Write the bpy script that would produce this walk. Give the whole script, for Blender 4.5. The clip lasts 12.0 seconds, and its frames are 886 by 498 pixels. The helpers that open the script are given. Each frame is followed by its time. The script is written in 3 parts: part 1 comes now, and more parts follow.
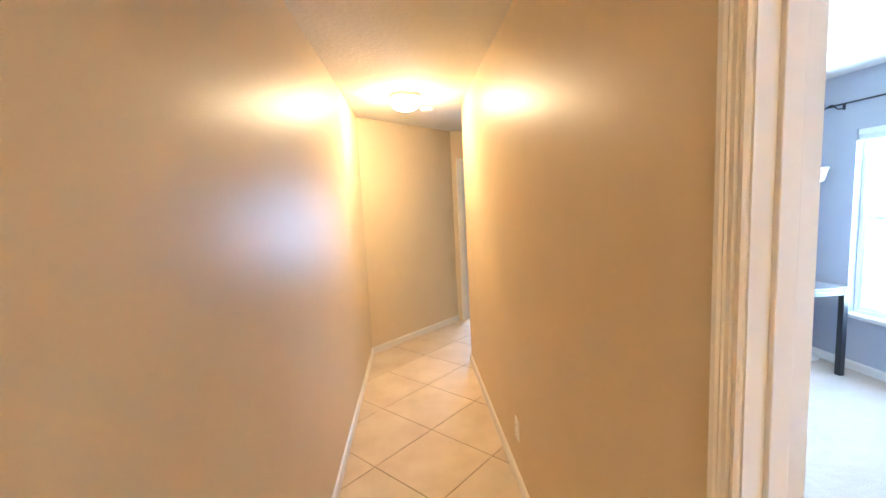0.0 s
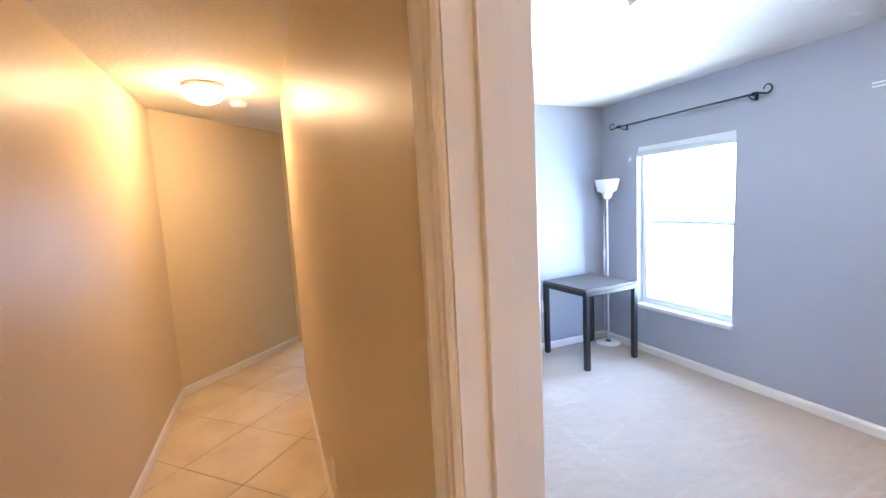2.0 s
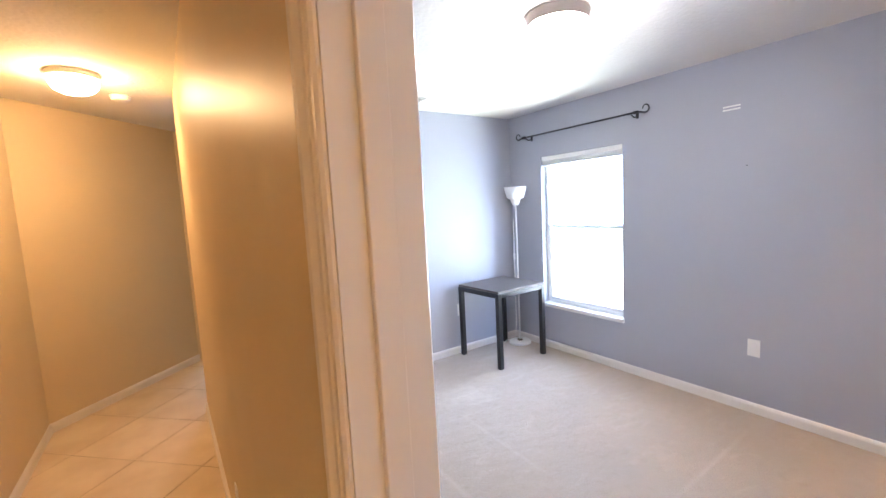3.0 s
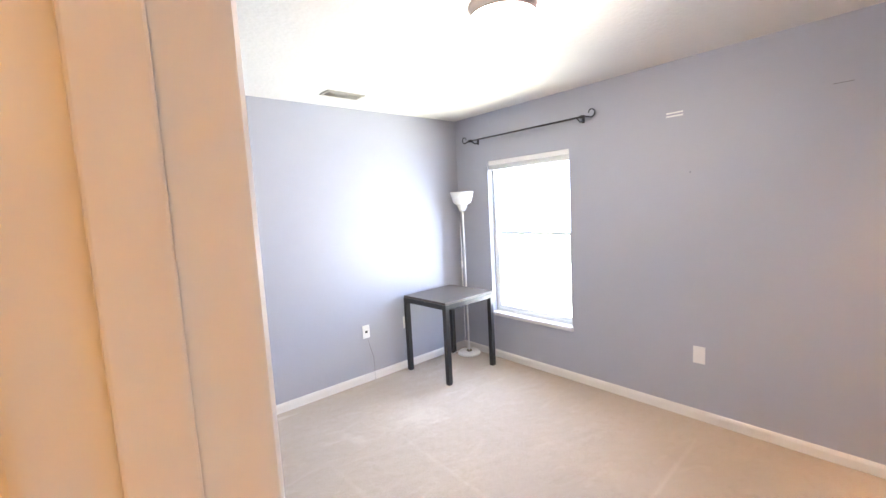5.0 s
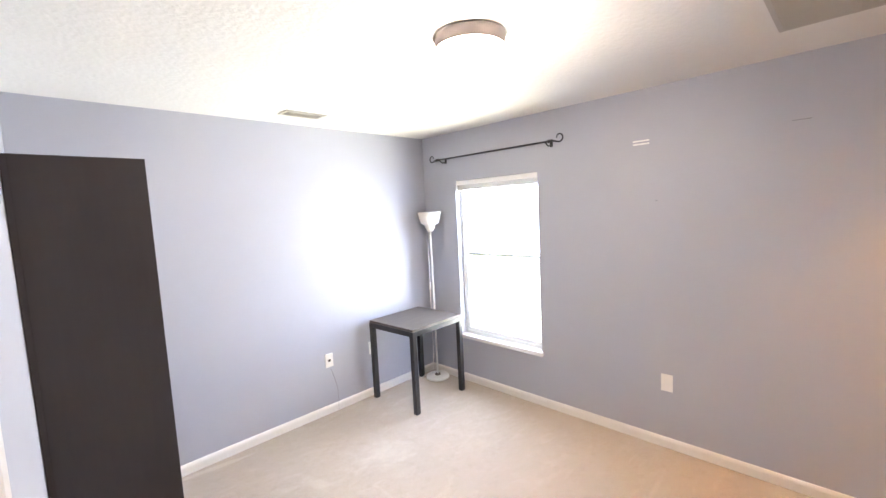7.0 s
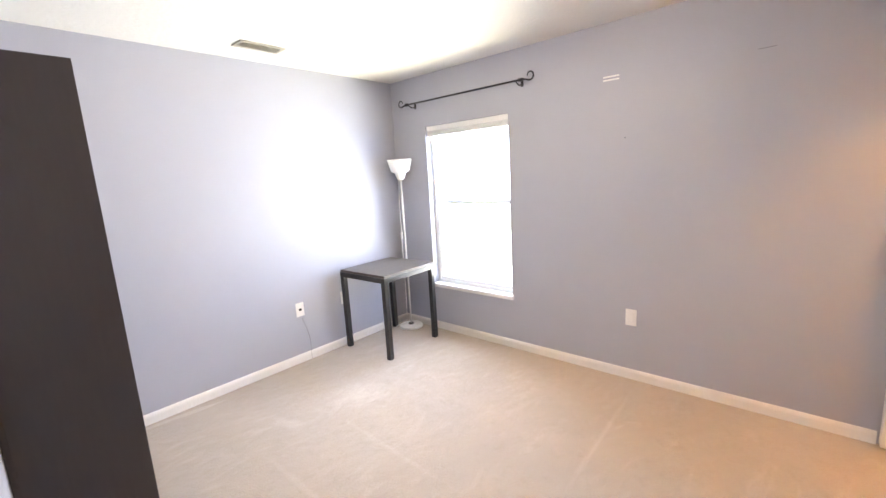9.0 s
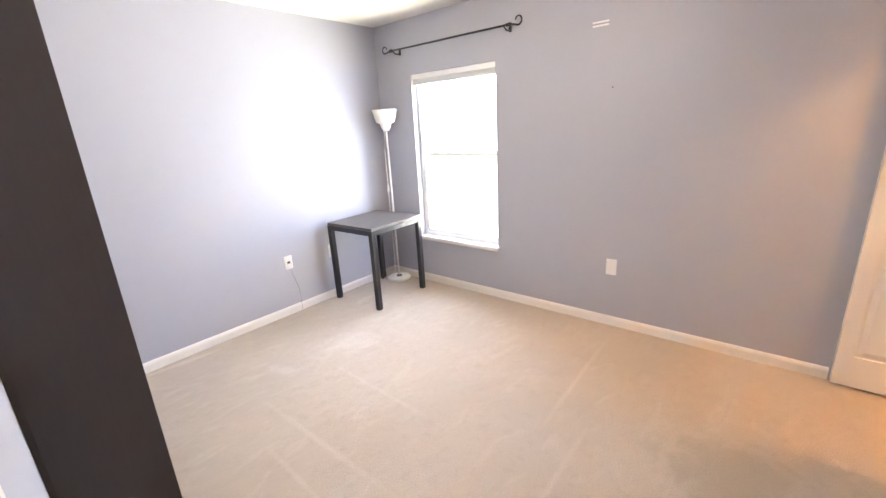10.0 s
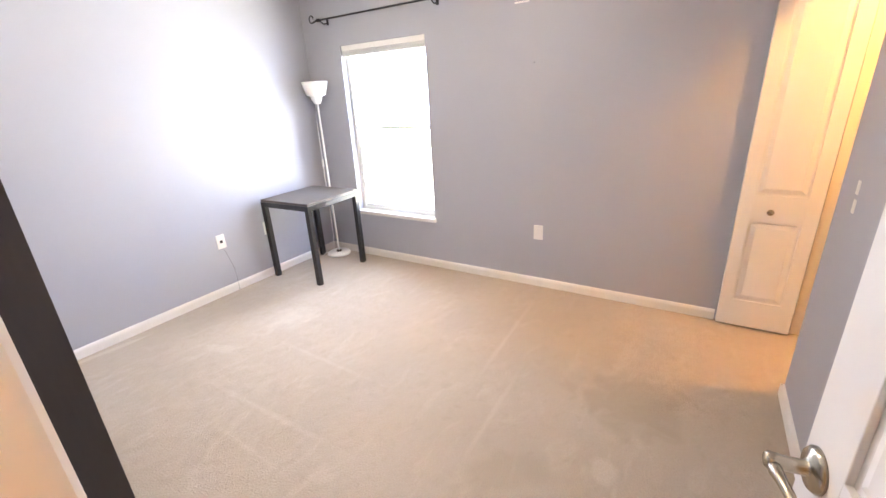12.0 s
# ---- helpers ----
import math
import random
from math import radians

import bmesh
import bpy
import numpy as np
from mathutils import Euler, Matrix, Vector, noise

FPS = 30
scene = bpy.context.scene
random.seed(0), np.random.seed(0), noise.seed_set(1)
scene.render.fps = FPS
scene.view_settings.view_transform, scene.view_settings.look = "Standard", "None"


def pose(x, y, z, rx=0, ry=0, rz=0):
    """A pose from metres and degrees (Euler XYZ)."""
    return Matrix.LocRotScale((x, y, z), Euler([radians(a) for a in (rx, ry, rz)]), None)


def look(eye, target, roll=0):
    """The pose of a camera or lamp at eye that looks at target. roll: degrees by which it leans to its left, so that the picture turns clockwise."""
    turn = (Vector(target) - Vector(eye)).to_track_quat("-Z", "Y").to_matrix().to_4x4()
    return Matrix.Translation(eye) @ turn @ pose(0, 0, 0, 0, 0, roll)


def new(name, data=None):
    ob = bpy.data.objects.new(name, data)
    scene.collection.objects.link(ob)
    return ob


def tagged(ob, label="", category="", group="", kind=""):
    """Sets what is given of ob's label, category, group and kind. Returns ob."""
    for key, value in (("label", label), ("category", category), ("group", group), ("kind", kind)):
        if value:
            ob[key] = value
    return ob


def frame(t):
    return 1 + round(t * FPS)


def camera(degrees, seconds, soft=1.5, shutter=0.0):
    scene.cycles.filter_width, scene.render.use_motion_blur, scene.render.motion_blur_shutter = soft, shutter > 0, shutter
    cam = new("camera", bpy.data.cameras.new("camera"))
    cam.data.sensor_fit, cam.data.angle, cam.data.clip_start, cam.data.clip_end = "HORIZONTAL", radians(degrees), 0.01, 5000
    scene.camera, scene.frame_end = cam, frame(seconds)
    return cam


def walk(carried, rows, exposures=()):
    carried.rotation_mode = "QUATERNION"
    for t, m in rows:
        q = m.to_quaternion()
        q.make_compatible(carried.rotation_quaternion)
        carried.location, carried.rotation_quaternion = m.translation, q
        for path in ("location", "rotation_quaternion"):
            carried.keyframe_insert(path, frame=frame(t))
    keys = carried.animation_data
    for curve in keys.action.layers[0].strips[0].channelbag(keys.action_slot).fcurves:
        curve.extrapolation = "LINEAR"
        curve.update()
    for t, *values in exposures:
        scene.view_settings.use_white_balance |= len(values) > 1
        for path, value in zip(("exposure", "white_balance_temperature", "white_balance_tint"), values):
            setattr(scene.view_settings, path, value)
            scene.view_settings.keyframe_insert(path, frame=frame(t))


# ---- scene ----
cam = camera(93.9, 12.0)
PATH = [
    (0, (0.187, 0.751, 1.553), (0.329, 2.733, 1.331), -2.8),
    (0.5, (0.300, 0.782, 1.562), (0.517, 2.757, 1.331), -3.1),
    (1, (0.391, 0.811, 1.559), (0.745, 2.767, 1.336), -3.0),
    (1.5, (0.468, 0.903, 1.545), (1.014, 2.814, 1.326), -3.1),
    (2, (0.514, 0.933, 1.551), (1.279, 2.767, 1.330), -3.1),
    (2.5, (0.530, 0.918, 1.527), (1.493, 2.658, 1.321), -3.0),
    (3, (0.545, 0.913, 1.538), (1.652, 2.566, 1.330), -3.0),
    (3.5, (0.582, 0.920, 1.532), (1.777, 2.511, 1.327), -3.1),
    (5.5, (0.776, 1.114, 1.606), (2.101, 2.597, 1.393), -3.0),
    (6, (0.814, 1.134, 1.679), (2.174, 2.585, 1.464), -3.0),
    (6.5, (0.822, 1.157, 1.731), (2.210, 2.582, 1.530), -3.0),
    (8.5, (0.868, 1.133, 1.560), (2.335, 2.474, 1.334), -3.2),
    (9, (0.862, 1.137, 1.525), (2.330, 2.450, 1.173), -3.3),
    (9.5, (0.846, 1.114, 1.521), (2.309, 2.395, 1.052), -3.2),
    (10, (0.837, 1.105, 1.520), (2.296, 2.349, 0.949), -3.3),
    (10.5, (0.826, 1.084, 1.502), (2.288, 2.294, 0.869), -3.3),
    (11, (0.817, 1.035, 1.492), (2.303, 2.201, 0.833), -3.3),
    (11.5, (0.789, 1.028, 1.521), (2.322, 2.112, 0.833), -3.1),
    (12, (0.765, 0.999, 1.513), (2.349, 2.004, 0.820), -3.1),
]
walk(cam, [(t, look(eye, target, roll)) for t, eye, target, roll in PATH],
     exposures=[(0.0, 2.52, 4500, 1), (1.5, 2.12, 4600, 7), (2.5, 1.85, 5250, 12), (3.5, 1.75, 5750, 14), (5.5, 2.02, 6250, 14), (8.5, 2.06, 6550, 15), (12.0, 2.08, 6700, 16)])

# ---- world, sun, large lights ----
world = bpy.data.worlds.new("world")
scene.world = world
world.use_nodes = True
wn = world.node_tree
sky = wn.nodes.new("ShaderNodeTexSky")
sky.sky_type, sky.sun_disc = "NISHITA", False
sky.sun_elevation, sky.sun_rotation = radians(52), radians(250)
bg = wn.nodes["Background"]
bg.inputs["Strength"].default_value = 0.15
wn.links.new(sky.outputs["Color"], bg.inputs["Color"])


def lamp(name, kind, power, color, m, **settings):
    data = bpy.data.lights.new(name, kind)
    data.energy, data.color = power, color
    for key, value in settings.items():
        if key == "size":
            data.shape, data.size, data.size_y = "RECTANGLE", *value
        elif key == "angle":
            data.angle = value
        elif key == "radius":
            data.shadow_soft_size = value
    ob = new(name, data)
    ob.matrix_world = m
    return ob


lamp("sun", "SUN", 5.0, (1.0, 0.95, 0.88), look((0, 0, 10), (6.5, 1.5, 0)), angle=radians(0.5))
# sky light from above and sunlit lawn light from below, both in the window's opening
lamp("window_sky", "AREA", 80, (0.58, 0.72, 1.0), look((4.40, 3.48, 1.28), (2.65, 3.74, 1.13)), size=(2.3, 2.6))
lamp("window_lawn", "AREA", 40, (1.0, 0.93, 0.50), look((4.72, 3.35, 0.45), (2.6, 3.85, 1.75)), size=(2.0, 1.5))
lamp("far_room_window_sky", "AREA", 20, (0.72, 0.83, 1.0), look((1.85, 8.2, 1.25), (1.85, 6.0, 1.1)), size=(0.95, 1.35))

WARM = (1.0, 0.58, 0.24)
HALL_GLOW, REAR_FILL_GLOW, ROOM_GLOW, CLOSET_GLOW = 40.0, 33.0, 24.0, 125.0


# ---- materials ----
def material(name, color, rough=0.6, metal=0.0, second=None, scale=8.0, amount=0.5, bump=0.0, bump_scale=200.0, bump_detail=3.0, distance=0.002,
             gloss_noise=0.0, spec=0.5, stretch=(1, 1, 1), rand=0.0):
    m = bpy.data.materials.new(name)
    m.use_nodes = True
    nt = m.node_tree
    b = nt.nodes["Principled BSDF"]
    b.inputs["Roughness"].default_value, b.inputs["Metallic"].default_value = rough, metal
    b.inputs["Specular IOR Level"].default_value = spec
    co = nt.nodes.new("ShaderNodeTexCoord")
    mp = nt.nodes.new("ShaderNodeMapping")
    mp.inputs["Scale"].default_value = stretch
    nt.links.new(co.outputs["Object"], mp.inputs["Vector"])
    n1 = nt.nodes.new("ShaderNodeTexNoise")
    n1.inputs["Scale"].default_value, n1.inputs["Detail"].default_value = scale, 5
    nt.links.new(mp.outputs["Vector"], n1.inputs["Vector"])
    ramp = nt.nodes.new("ShaderNodeMapRange")
    ramp.inputs[1].default_value, ramp.inputs[2].default_value = 0.3, 0.7
    ramp.inputs[3].default_value, ramp.inputs[4].default_value = 0.0, amount
    nt.links.new(n1.outputs["Fac"], ramp.inputs[0])
    mix = nt.nodes.new("ShaderNodeMix")
    mix.data_type = "RGBA"
    sec = second or tuple(c * 0.9 for c in color)
    mix.inputs[6].default_value, mix.inputs[7].default_value = (*color, 1), (*sec, 1)
    nt.links.new(ramp.outputs[0], mix.inputs[0])
    out = mix.outputs[2]
    if rand:
        info = nt.nodes.new("ShaderNodeObjectInfo")
        rr = nt.nodes.new("ShaderNodeMapRange")
        rr.inputs[3].default_value, rr.inputs[4].default_value = 1 - rand, 1 + rand
        nt.links.new(info.outputs["Random"], rr.inputs[0])
        hs = nt.nodes.new("ShaderNodeHueSaturation")
        nt.links.new(rr.outputs[0], hs.inputs["Value"])
        nt.links.new(out, hs.inputs["Color"])
        out = hs.outputs["Color"]
    nt.links.new(out, b.inputs["Base Color"])
    if gloss_noise:
        gr = nt.nodes.new("ShaderNodeMapRange")
        gr.inputs[3].default_value, gr.inputs[4].default_value = rough - gloss_noise, rough + gloss_noise
        nt.links.new(n1.outputs["Fac"], gr.inputs[0])
        nt.links.new(gr.outputs[0], b.inputs["Roughness"])
    if bump:
        n2 = nt.nodes.new("ShaderNodeTexNoise")
        n2.inputs["Scale"].default_value, n2.inputs["Detail"].default_value = bump_scale, bump_detail
        nt.links.new(mp.outputs["Vector"], n2.inputs["Vector"])
        bp = nt.nodes.new("ShaderNodeBump")
        bp.inputs["Strength"].default_value, bp.inputs["Distance"].default_value = bump, distance
        nt.links.new(n2.outputs["Fac"], bp.inputs["Height"])
        nt.links.new(bp.outputs["Normal"], b.inputs["Normal"])
    return m


def glowing(name, color, strength):
    m = bpy.data.materials.new(name)
    m.use_nodes = True
    b = m.node_tree.nodes["Principled BSDF"]
    b.inputs["Base Color"].default_value = (0.85, 0.83, 0.8, 1)
    b.inputs["Roughness"].default_value = 0.35
    b.inputs["Emission Color"].default_value = (*color, 1)
    b.inputs["Emission Strength"].default_value = strength
    return m


M_HALL = material("beige_eggshell_paint", (0.67, 0.555, 0.36), 0.42, spec=0.16, second=(0.64, 0.525, 0.335), scale=2.5, amount=0.6, bump=0.22, bump_scale=130, distance=0.0012, gloss_noise=0.03)
M_GREY = material("blue_grey_wall_paint", (0.41, 0.42, 0.475), 0.5, second=(0.39, 0.40, 0.452), scale=2.0, amount=0.6, bump=0.2, bump_scale=130, distance=0.0012)
M_CEIL = material("knockdown_ceiling_paint", (0.80, 0.78, 0.74), 0.85, scale=3, amount=0.3, bump=0.6, bump_scale=38, bump_detail=4, distance=0.006)
M_TRIM = material("white_semi_gloss_trim", (0.78, 0.75, 0.71), 0.32, second=(0.72, 0.68, 0.62), scale=6, amount=0.5, bump=0.06, bump_scale=60, distance=0.001)
M_DOOR = material("white_door_paint", (0.78, 0.76, 0.73), 0.35, second=(0.74, 0.71, 0.68), scale=5, amount=0.5, bump=0.1, bump_scale=90, distance=0.001, stretch=(1, 1, 0.15))
M_BLACK = material("black_brown_laminate", (0.034, 0.028, 0.029), 0.5, second=(0.040, 0.033, 0.033), scale=60, amount=0.6, bump=0.25, bump_scale=220, distance=0.0006, stretch=(1, 1, 0.12))
M_LEG = material("black_painted_steel", (0.018, 0.018, 0.02), 0.32, second=(0.03, 0.03, 0.032), scale=40, amount=0.5, bump=0.05, bump_scale=300)
M_TOP = material("worn_grey_brown_tabletop", (0.072, 0.058, 0.050), 0.46, second=(0.15, 0.13, 0.115), scale=14, amount=0.7, bump=0.12, bump_scale=150, distance=0.0006, stretch=(0.35, 2.2, 1), gloss_noise=0.1)
M_WHITE = material("white_plastic", (0.82, 0.81, 0.78), 0.35, scale=20, amount=0.2)
M_DARKSLOT = material("dark_slot", (0.03, 0.03, 0.03), 0.6)
M_NICKEL = material("brushed_nickel", (0.48, 0.43, 0.35), 0.27, 1.0, second=(0.38, 0.34, 0.27), scale=40, amount=0.5)
M_IRON = material("black_wrought_iron", (0.018, 0.018, 0.022), 0.42, 0.3, second=(0.04, 0.04, 0.045), scale=50, amount=0.6, bump=0.1, bump_scale=180)
M_VINYL = material("white_vinyl_window_frame", (0.80, 0.82, 0.83), 0.35, scale=12, amount=0.3)
M_SILL = material("cultured_marble_sill", (0.80, 0.79, 0.77), 0.22, second=(0.68, 0.66, 0.64), scale=7, amount=0.5)
M_GRILLE = material("painted_steel_grille", (0.46, 0.43, 0.37), 0.45, scale=20, amount=0.3)
# dark tone paints the backlit canopy's shade into its colour
M_CANOPY = material("shaded_lamp_canopy", (0.33, 0.29, 0.27), 0.45, second=(0.29, 0.26, 0.24), scale=30, amount=0.5)
M_BACK = material("duct_shadow_grey", (0.16, 0.15, 0.14), 0.8)
M_GROUT = material("sand_grout", (0.30, 0.23, 0.15), 0.9, second=(0.22, 0.17, 0.11), scale=30, amount=0.7, bump=0.3, bump_scale=250)
M_TILE = material("cream_ceramic_tile", (0.70, 0.59, 0.43), 0.40, second=(0.55, 0.43, 0.28), scale=4.0, amount=0.75, bump=0.04, bump_scale=30, distance=0.001, gloss_noise=0.05, rand=0.06)
M_GRASS = material("lawn_grass", (0.10, 0.13, 0.04), 0.9, second=(0.07, 0.10, 0.03), scale=2, amount=0.8, bump=0.6, bump_scale=60, distance=0.02)
M_STUCCO = material("exterior_stucco", (0.55, 0.50, 0.42), 0.9, bump=0.4, bump_scale=70)
M_HALL_LAMP = glowing("frosted_hall_lamp_glass", WARM, HALL_GLOW)
M_REAR_FILL_LAMP = glowing("frosted_unseen_rear_lamp_glass", WARM, REAR_FILL_GLOW)
M_ROOM_LAMP = glowing("frosted_room_lamp_diffuser", (1.0, 0.85, 0.69), ROOM_GLOW)
M_CLOSET_LAMP = glowing("bare_closet_bulb", (1.0, 0.50, 0.14), CLOSET_GLOW)

M_SHADE = material("translucent_white_lamp_shade", (0.86, 0.85, 0.82), 0.3)
M_SHADE.node_tree.nodes["Principled BSDF"].inputs["Subsurface Weight"].default_value = 0.0

M_GLASS = bpy.data.materials.new("window_glass")
M_GLASS.use_nodes = True
gb = M_GLASS.node_tree.nodes["Principled BSDF"]
gb.inputs["Transmission Weight"].default_value, gb.inputs["Roughness"].default_value, gb.inputs["IOR"].default_value = 1.0, 0.0, 1.05


def carpet_material():
    m = bpy.data.materials.new("beige_cut_pile_carpet")
    m.use_nodes = True
    nt = m.node_tree
    L = nt.links.new
    b = nt.nodes["Principled BSDF"]
    b.inputs["Roughness"].default_value, b.inputs["Specular IOR Level"].default_value = 0.95, 0.1
    b.inputs["Sheen Weight"].default_value, b.inputs["Sheen Roughness"].default_value = 0.25, 0.5
    co = nt.nodes.new("ShaderNodeTexCoord")

    def noise_at(scale, stretch, turn, detail=4.0, distortion=0.0):
        mp = nt.nodes.new("ShaderNodeMapping")
        mp.inputs["Scale"].default_value, mp.inputs["Rotation"].default_value = stretch, (0, 0, radians(turn))
        L(co.outputs["Object"], mp.inputs["Vector"])
        n = nt.nodes.new("ShaderNodeTexNoise")
        n.inputs["Scale"].default_value, n.inputs["Detail"].default_value, n.inputs["Distortion"].default_value = scale, detail, distortion
        L(mp.outputs["Vector"], n.inputs["Vector"])
        return n.outputs["Fac"]

    def ranged(value, lo, hi, a, z):
        r = nt.nodes.new("ShaderNodeMapRange")
        for i, v in enumerate((lo, hi, a, z), 1):
            r.inputs[i].default_value = v
        L(value, r.inputs[0])
        return r.outputs[0]

    def mixed(fac, a, z):
        x = nt.nodes.new("ShaderNodeMix")
        x.data_type = "RGBA"
        L(fac, x.inputs[0])
        for i, v in ((6, a), (7, z)):
            if isinstance(v, tuple):
                x.inputs[i].default_value = (*v, 1)
            else:
                L(v, x.inputs[i])
        return x.outputs[2]

    def patch(x, y, rx, ry, turn, ragged, hard):
        """A worn or stained spot on the floor with a ragged edge."""
        mp = nt.nodes.new("ShaderNodeMapping")
        mp.vector_type = "TEXTURE"
        mp.inputs["Location"].default_value, mp.inputs["Rotation"].default_value, mp.inputs["Scale"].default_value = (x, y, 0), (0, 0, radians(turn)), (rx, ry, 1)
        L(co.outputs["Object"], mp.inputs["Vector"])
        ln = nt.nodes.new("ShaderNodeVectorMath")
        ln.operation = "LENGTH"
        L(mp.outputs["Vector"], ln.inputs[0])
        ad = nt.nodes.new("ShaderNodeMath")
        ad.operation, ad.inputs[1].default_value = "MULTIPLY_ADD", ragged
        L(noise_at(7, (1, 1, 1), 25, 5, 0.8), ad.inputs[0])
        L(ln.outputs["Value"], ad.inputs[2])
        return ranged(ad.outputs[0], 1 + ragged * 0.5, hard + ragged * 0.5, 0, 1)

    def scaled(value, k):
        m2 = nt.nodes.new("ShaderNodeMath")
        m2.operation, m2.inputs[1].default_value = "MULTIPLY", k
        L(value, m2.inputs[0])
        return m2.outputs[0]

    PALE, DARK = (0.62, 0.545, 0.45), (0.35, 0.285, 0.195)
    tone = mixed(ranged(noise_at(1.1, (1, 1, 1), 0, 3), 0.35, 0.65, 0, 1), (0.50, 0.42, 0.335), (0.445, 0.37, 0.29))
    tone = mixed(ranged(noise_at(5.5, (0.6, 1.5, 1), 38, 4, 1.2), 0.55, 0.72, 0, 0.30), tone, PALE)
    tone = mixed(ranged(noise_at(16, (1, 1, 1), 0, 4, 0.5), 0.55, 0.75, 0, 0.30), tone, DARK)
    for x, y, rx, ry, turn, ragged, hard, k, shade in (
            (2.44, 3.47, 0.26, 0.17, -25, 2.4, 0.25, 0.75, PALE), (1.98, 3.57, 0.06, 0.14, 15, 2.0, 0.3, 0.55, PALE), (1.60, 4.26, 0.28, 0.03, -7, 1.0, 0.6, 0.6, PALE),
            (1.735, 2.81, 0.025, 0.66, 0, 0.9, 0.0, 0.45, PALE), (1.535, 2.66, 0.020, 0.32, -3, 0.9, 0.0, 0.40, PALE), (2.21, 2.85, 0.020, 0.58, -2, 0.9, 0.3, 0.32, PALE),
            (3.00, 1.93, 0.68, 0.022, 2, 0.8, 0.0, 0.45, PALE), (2.30, 1.72, 0.46, 0.02, 1, 0.9, 0.3, 0.32, PALE), (3.1, 1.55, 0.9, 0.36, 0, 1.2, 0.3, 0.20, DARK),
            (2.70, 1.13, 0.30, 0.28, -40, 1.6, 0.5, 0.50, DARK), (1.98, 1.55, 0.11, 0.30, 40, 1.5, 0.5, 0.38, DARK), (2.20, 1.17, 0.09, 0.06, 0, 1.5, 0.5, 0.5, PALE)):
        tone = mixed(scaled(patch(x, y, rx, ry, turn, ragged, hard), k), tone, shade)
    pile = mixed(ranged(noise_at(120, (1, 1, 1), 0, 2), 0.3, 0.7, 0, 0.4), tone, (0.39, 0.32, 0.25))
    L(pile, b.inputs["Base Color"])
    bp = nt.nodes.new("ShaderNodeBump")
    bp.inputs["Strength"].default_value, bp.inputs["Distance"].default_value = 0.7, 0.006
    L(noise_at(140, (1, 1, 1), 0, 3), bp.inputs["Height"])
    bp2 = nt.nodes.new("ShaderNodeBump")
    bp2.inputs["Strength"].default_value, bp2.inputs["Distance"].default_value = 0.35, 0.02
    L(noise_at(9, (1, 1.6, 1), 20, 3), bp2.inputs["Height"])
    L(bp.outputs["Normal"], bp2.inputs["Normal"])
    L(bp2.outputs["Normal"], b.inputs["Normal"])
    return m


M_CARPET = carpet_material()


# ---- mesh helpers ----
def add_box(bm, x0, x1, y0, y1, z0, z1, bevel=0.0):
    made = bmesh.ops.create_cube(bm, size=1.0)["verts"]
    for v in made:
        v.co = Vector((x0 + (v.co.x + 0.5) * (x1 - x0), y0 + (v.co.y + 0.5) * (y1 - y0), z0 + (v.co.z + 0.5) * (z1 - z0)))
    if bevel:
        edges = list({e for v in made for e in v.link_edges})
        bmesh.ops.bevel(bm, geom=edges, offset=bevel, segments=2, affect="EDGES", profile=0.5)
    return bm


def box(x0, x1, y0, y1, z0, z1, bevel=0.0):
    return add_box(bmesh.new(), x0, x1, y0, y1, z0, z1, bevel)


def lathe(profile, x=0.0, y=0.0, z=0.0, steps=48, bm=None):
    bm = bm or bmesh.new()
    rings = []
    for r, h in profile:
        if r < 1e-5:
            rings.append([bm.verts.new((x, y, z + h))])
        else:
            rings.append([bm.verts.new((x + r * math.cos(2 * math.pi * i / steps), y + r * math.sin(2 * math.pi * i / steps), z + h)) for i in range(steps)])
    for a, c in zip(rings, rings[1:]):
        for i in range(steps):
            j = (i + 1) % steps
            vs = [a[i % len(a)], a[j % len(a)], c[j % len(c)], c[i % len(c)]]
            vs = [v for k, v in enumerate(vs) if v not in vs[:k]]
            if len(vs) > 2:
                bm.faces.new(vs)
    bmesh.ops.recalc_face_normals(bm, faces=bm.faces)
    for f in bm.faces:
        f.smooth = True
    return bm


def tube(points, radius, steps=10, bm=None):
    bm = bm or bmesh.new()
    pts = [Vector(p) for p in points]
    rings = []
    up = Vector((0.0, 0.0, 1.0))
    for i, p in enumerate(pts):
        d = (pts[min(i + 1, len(pts) - 1)] - pts[max(i - 1, 0)]).normalized()
        side = d.cross(up)
        side = side.normalized() if side.length > 0.05 else d.cross(Vector((1, 0, 0))).normalized()
        other = side.cross(d).normalized()
        r = radius[i] if isinstance(radius, (list, tuple)) else radius
        rings.append([bm.verts.new(p + (side * math.cos(a) + other * math.sin(a)) * r) for a in (2 * math.pi * k / steps for k in range(steps))])
    for a, c in zip(rings, rings[1:]):
        for i in range(steps):
            bm.faces.new((a[i], a[(i + 1) % steps], c[(i + 1) % steps], c[i]))
    bm.faces.new(rings[0])
    bm.faces.new(rings[-1])
    bmesh.ops.recalc_face_normals(bm, faces=bm.faces)
    for f in bm.faces:
        f.smooth = len(f.verts) == 4
    return bm


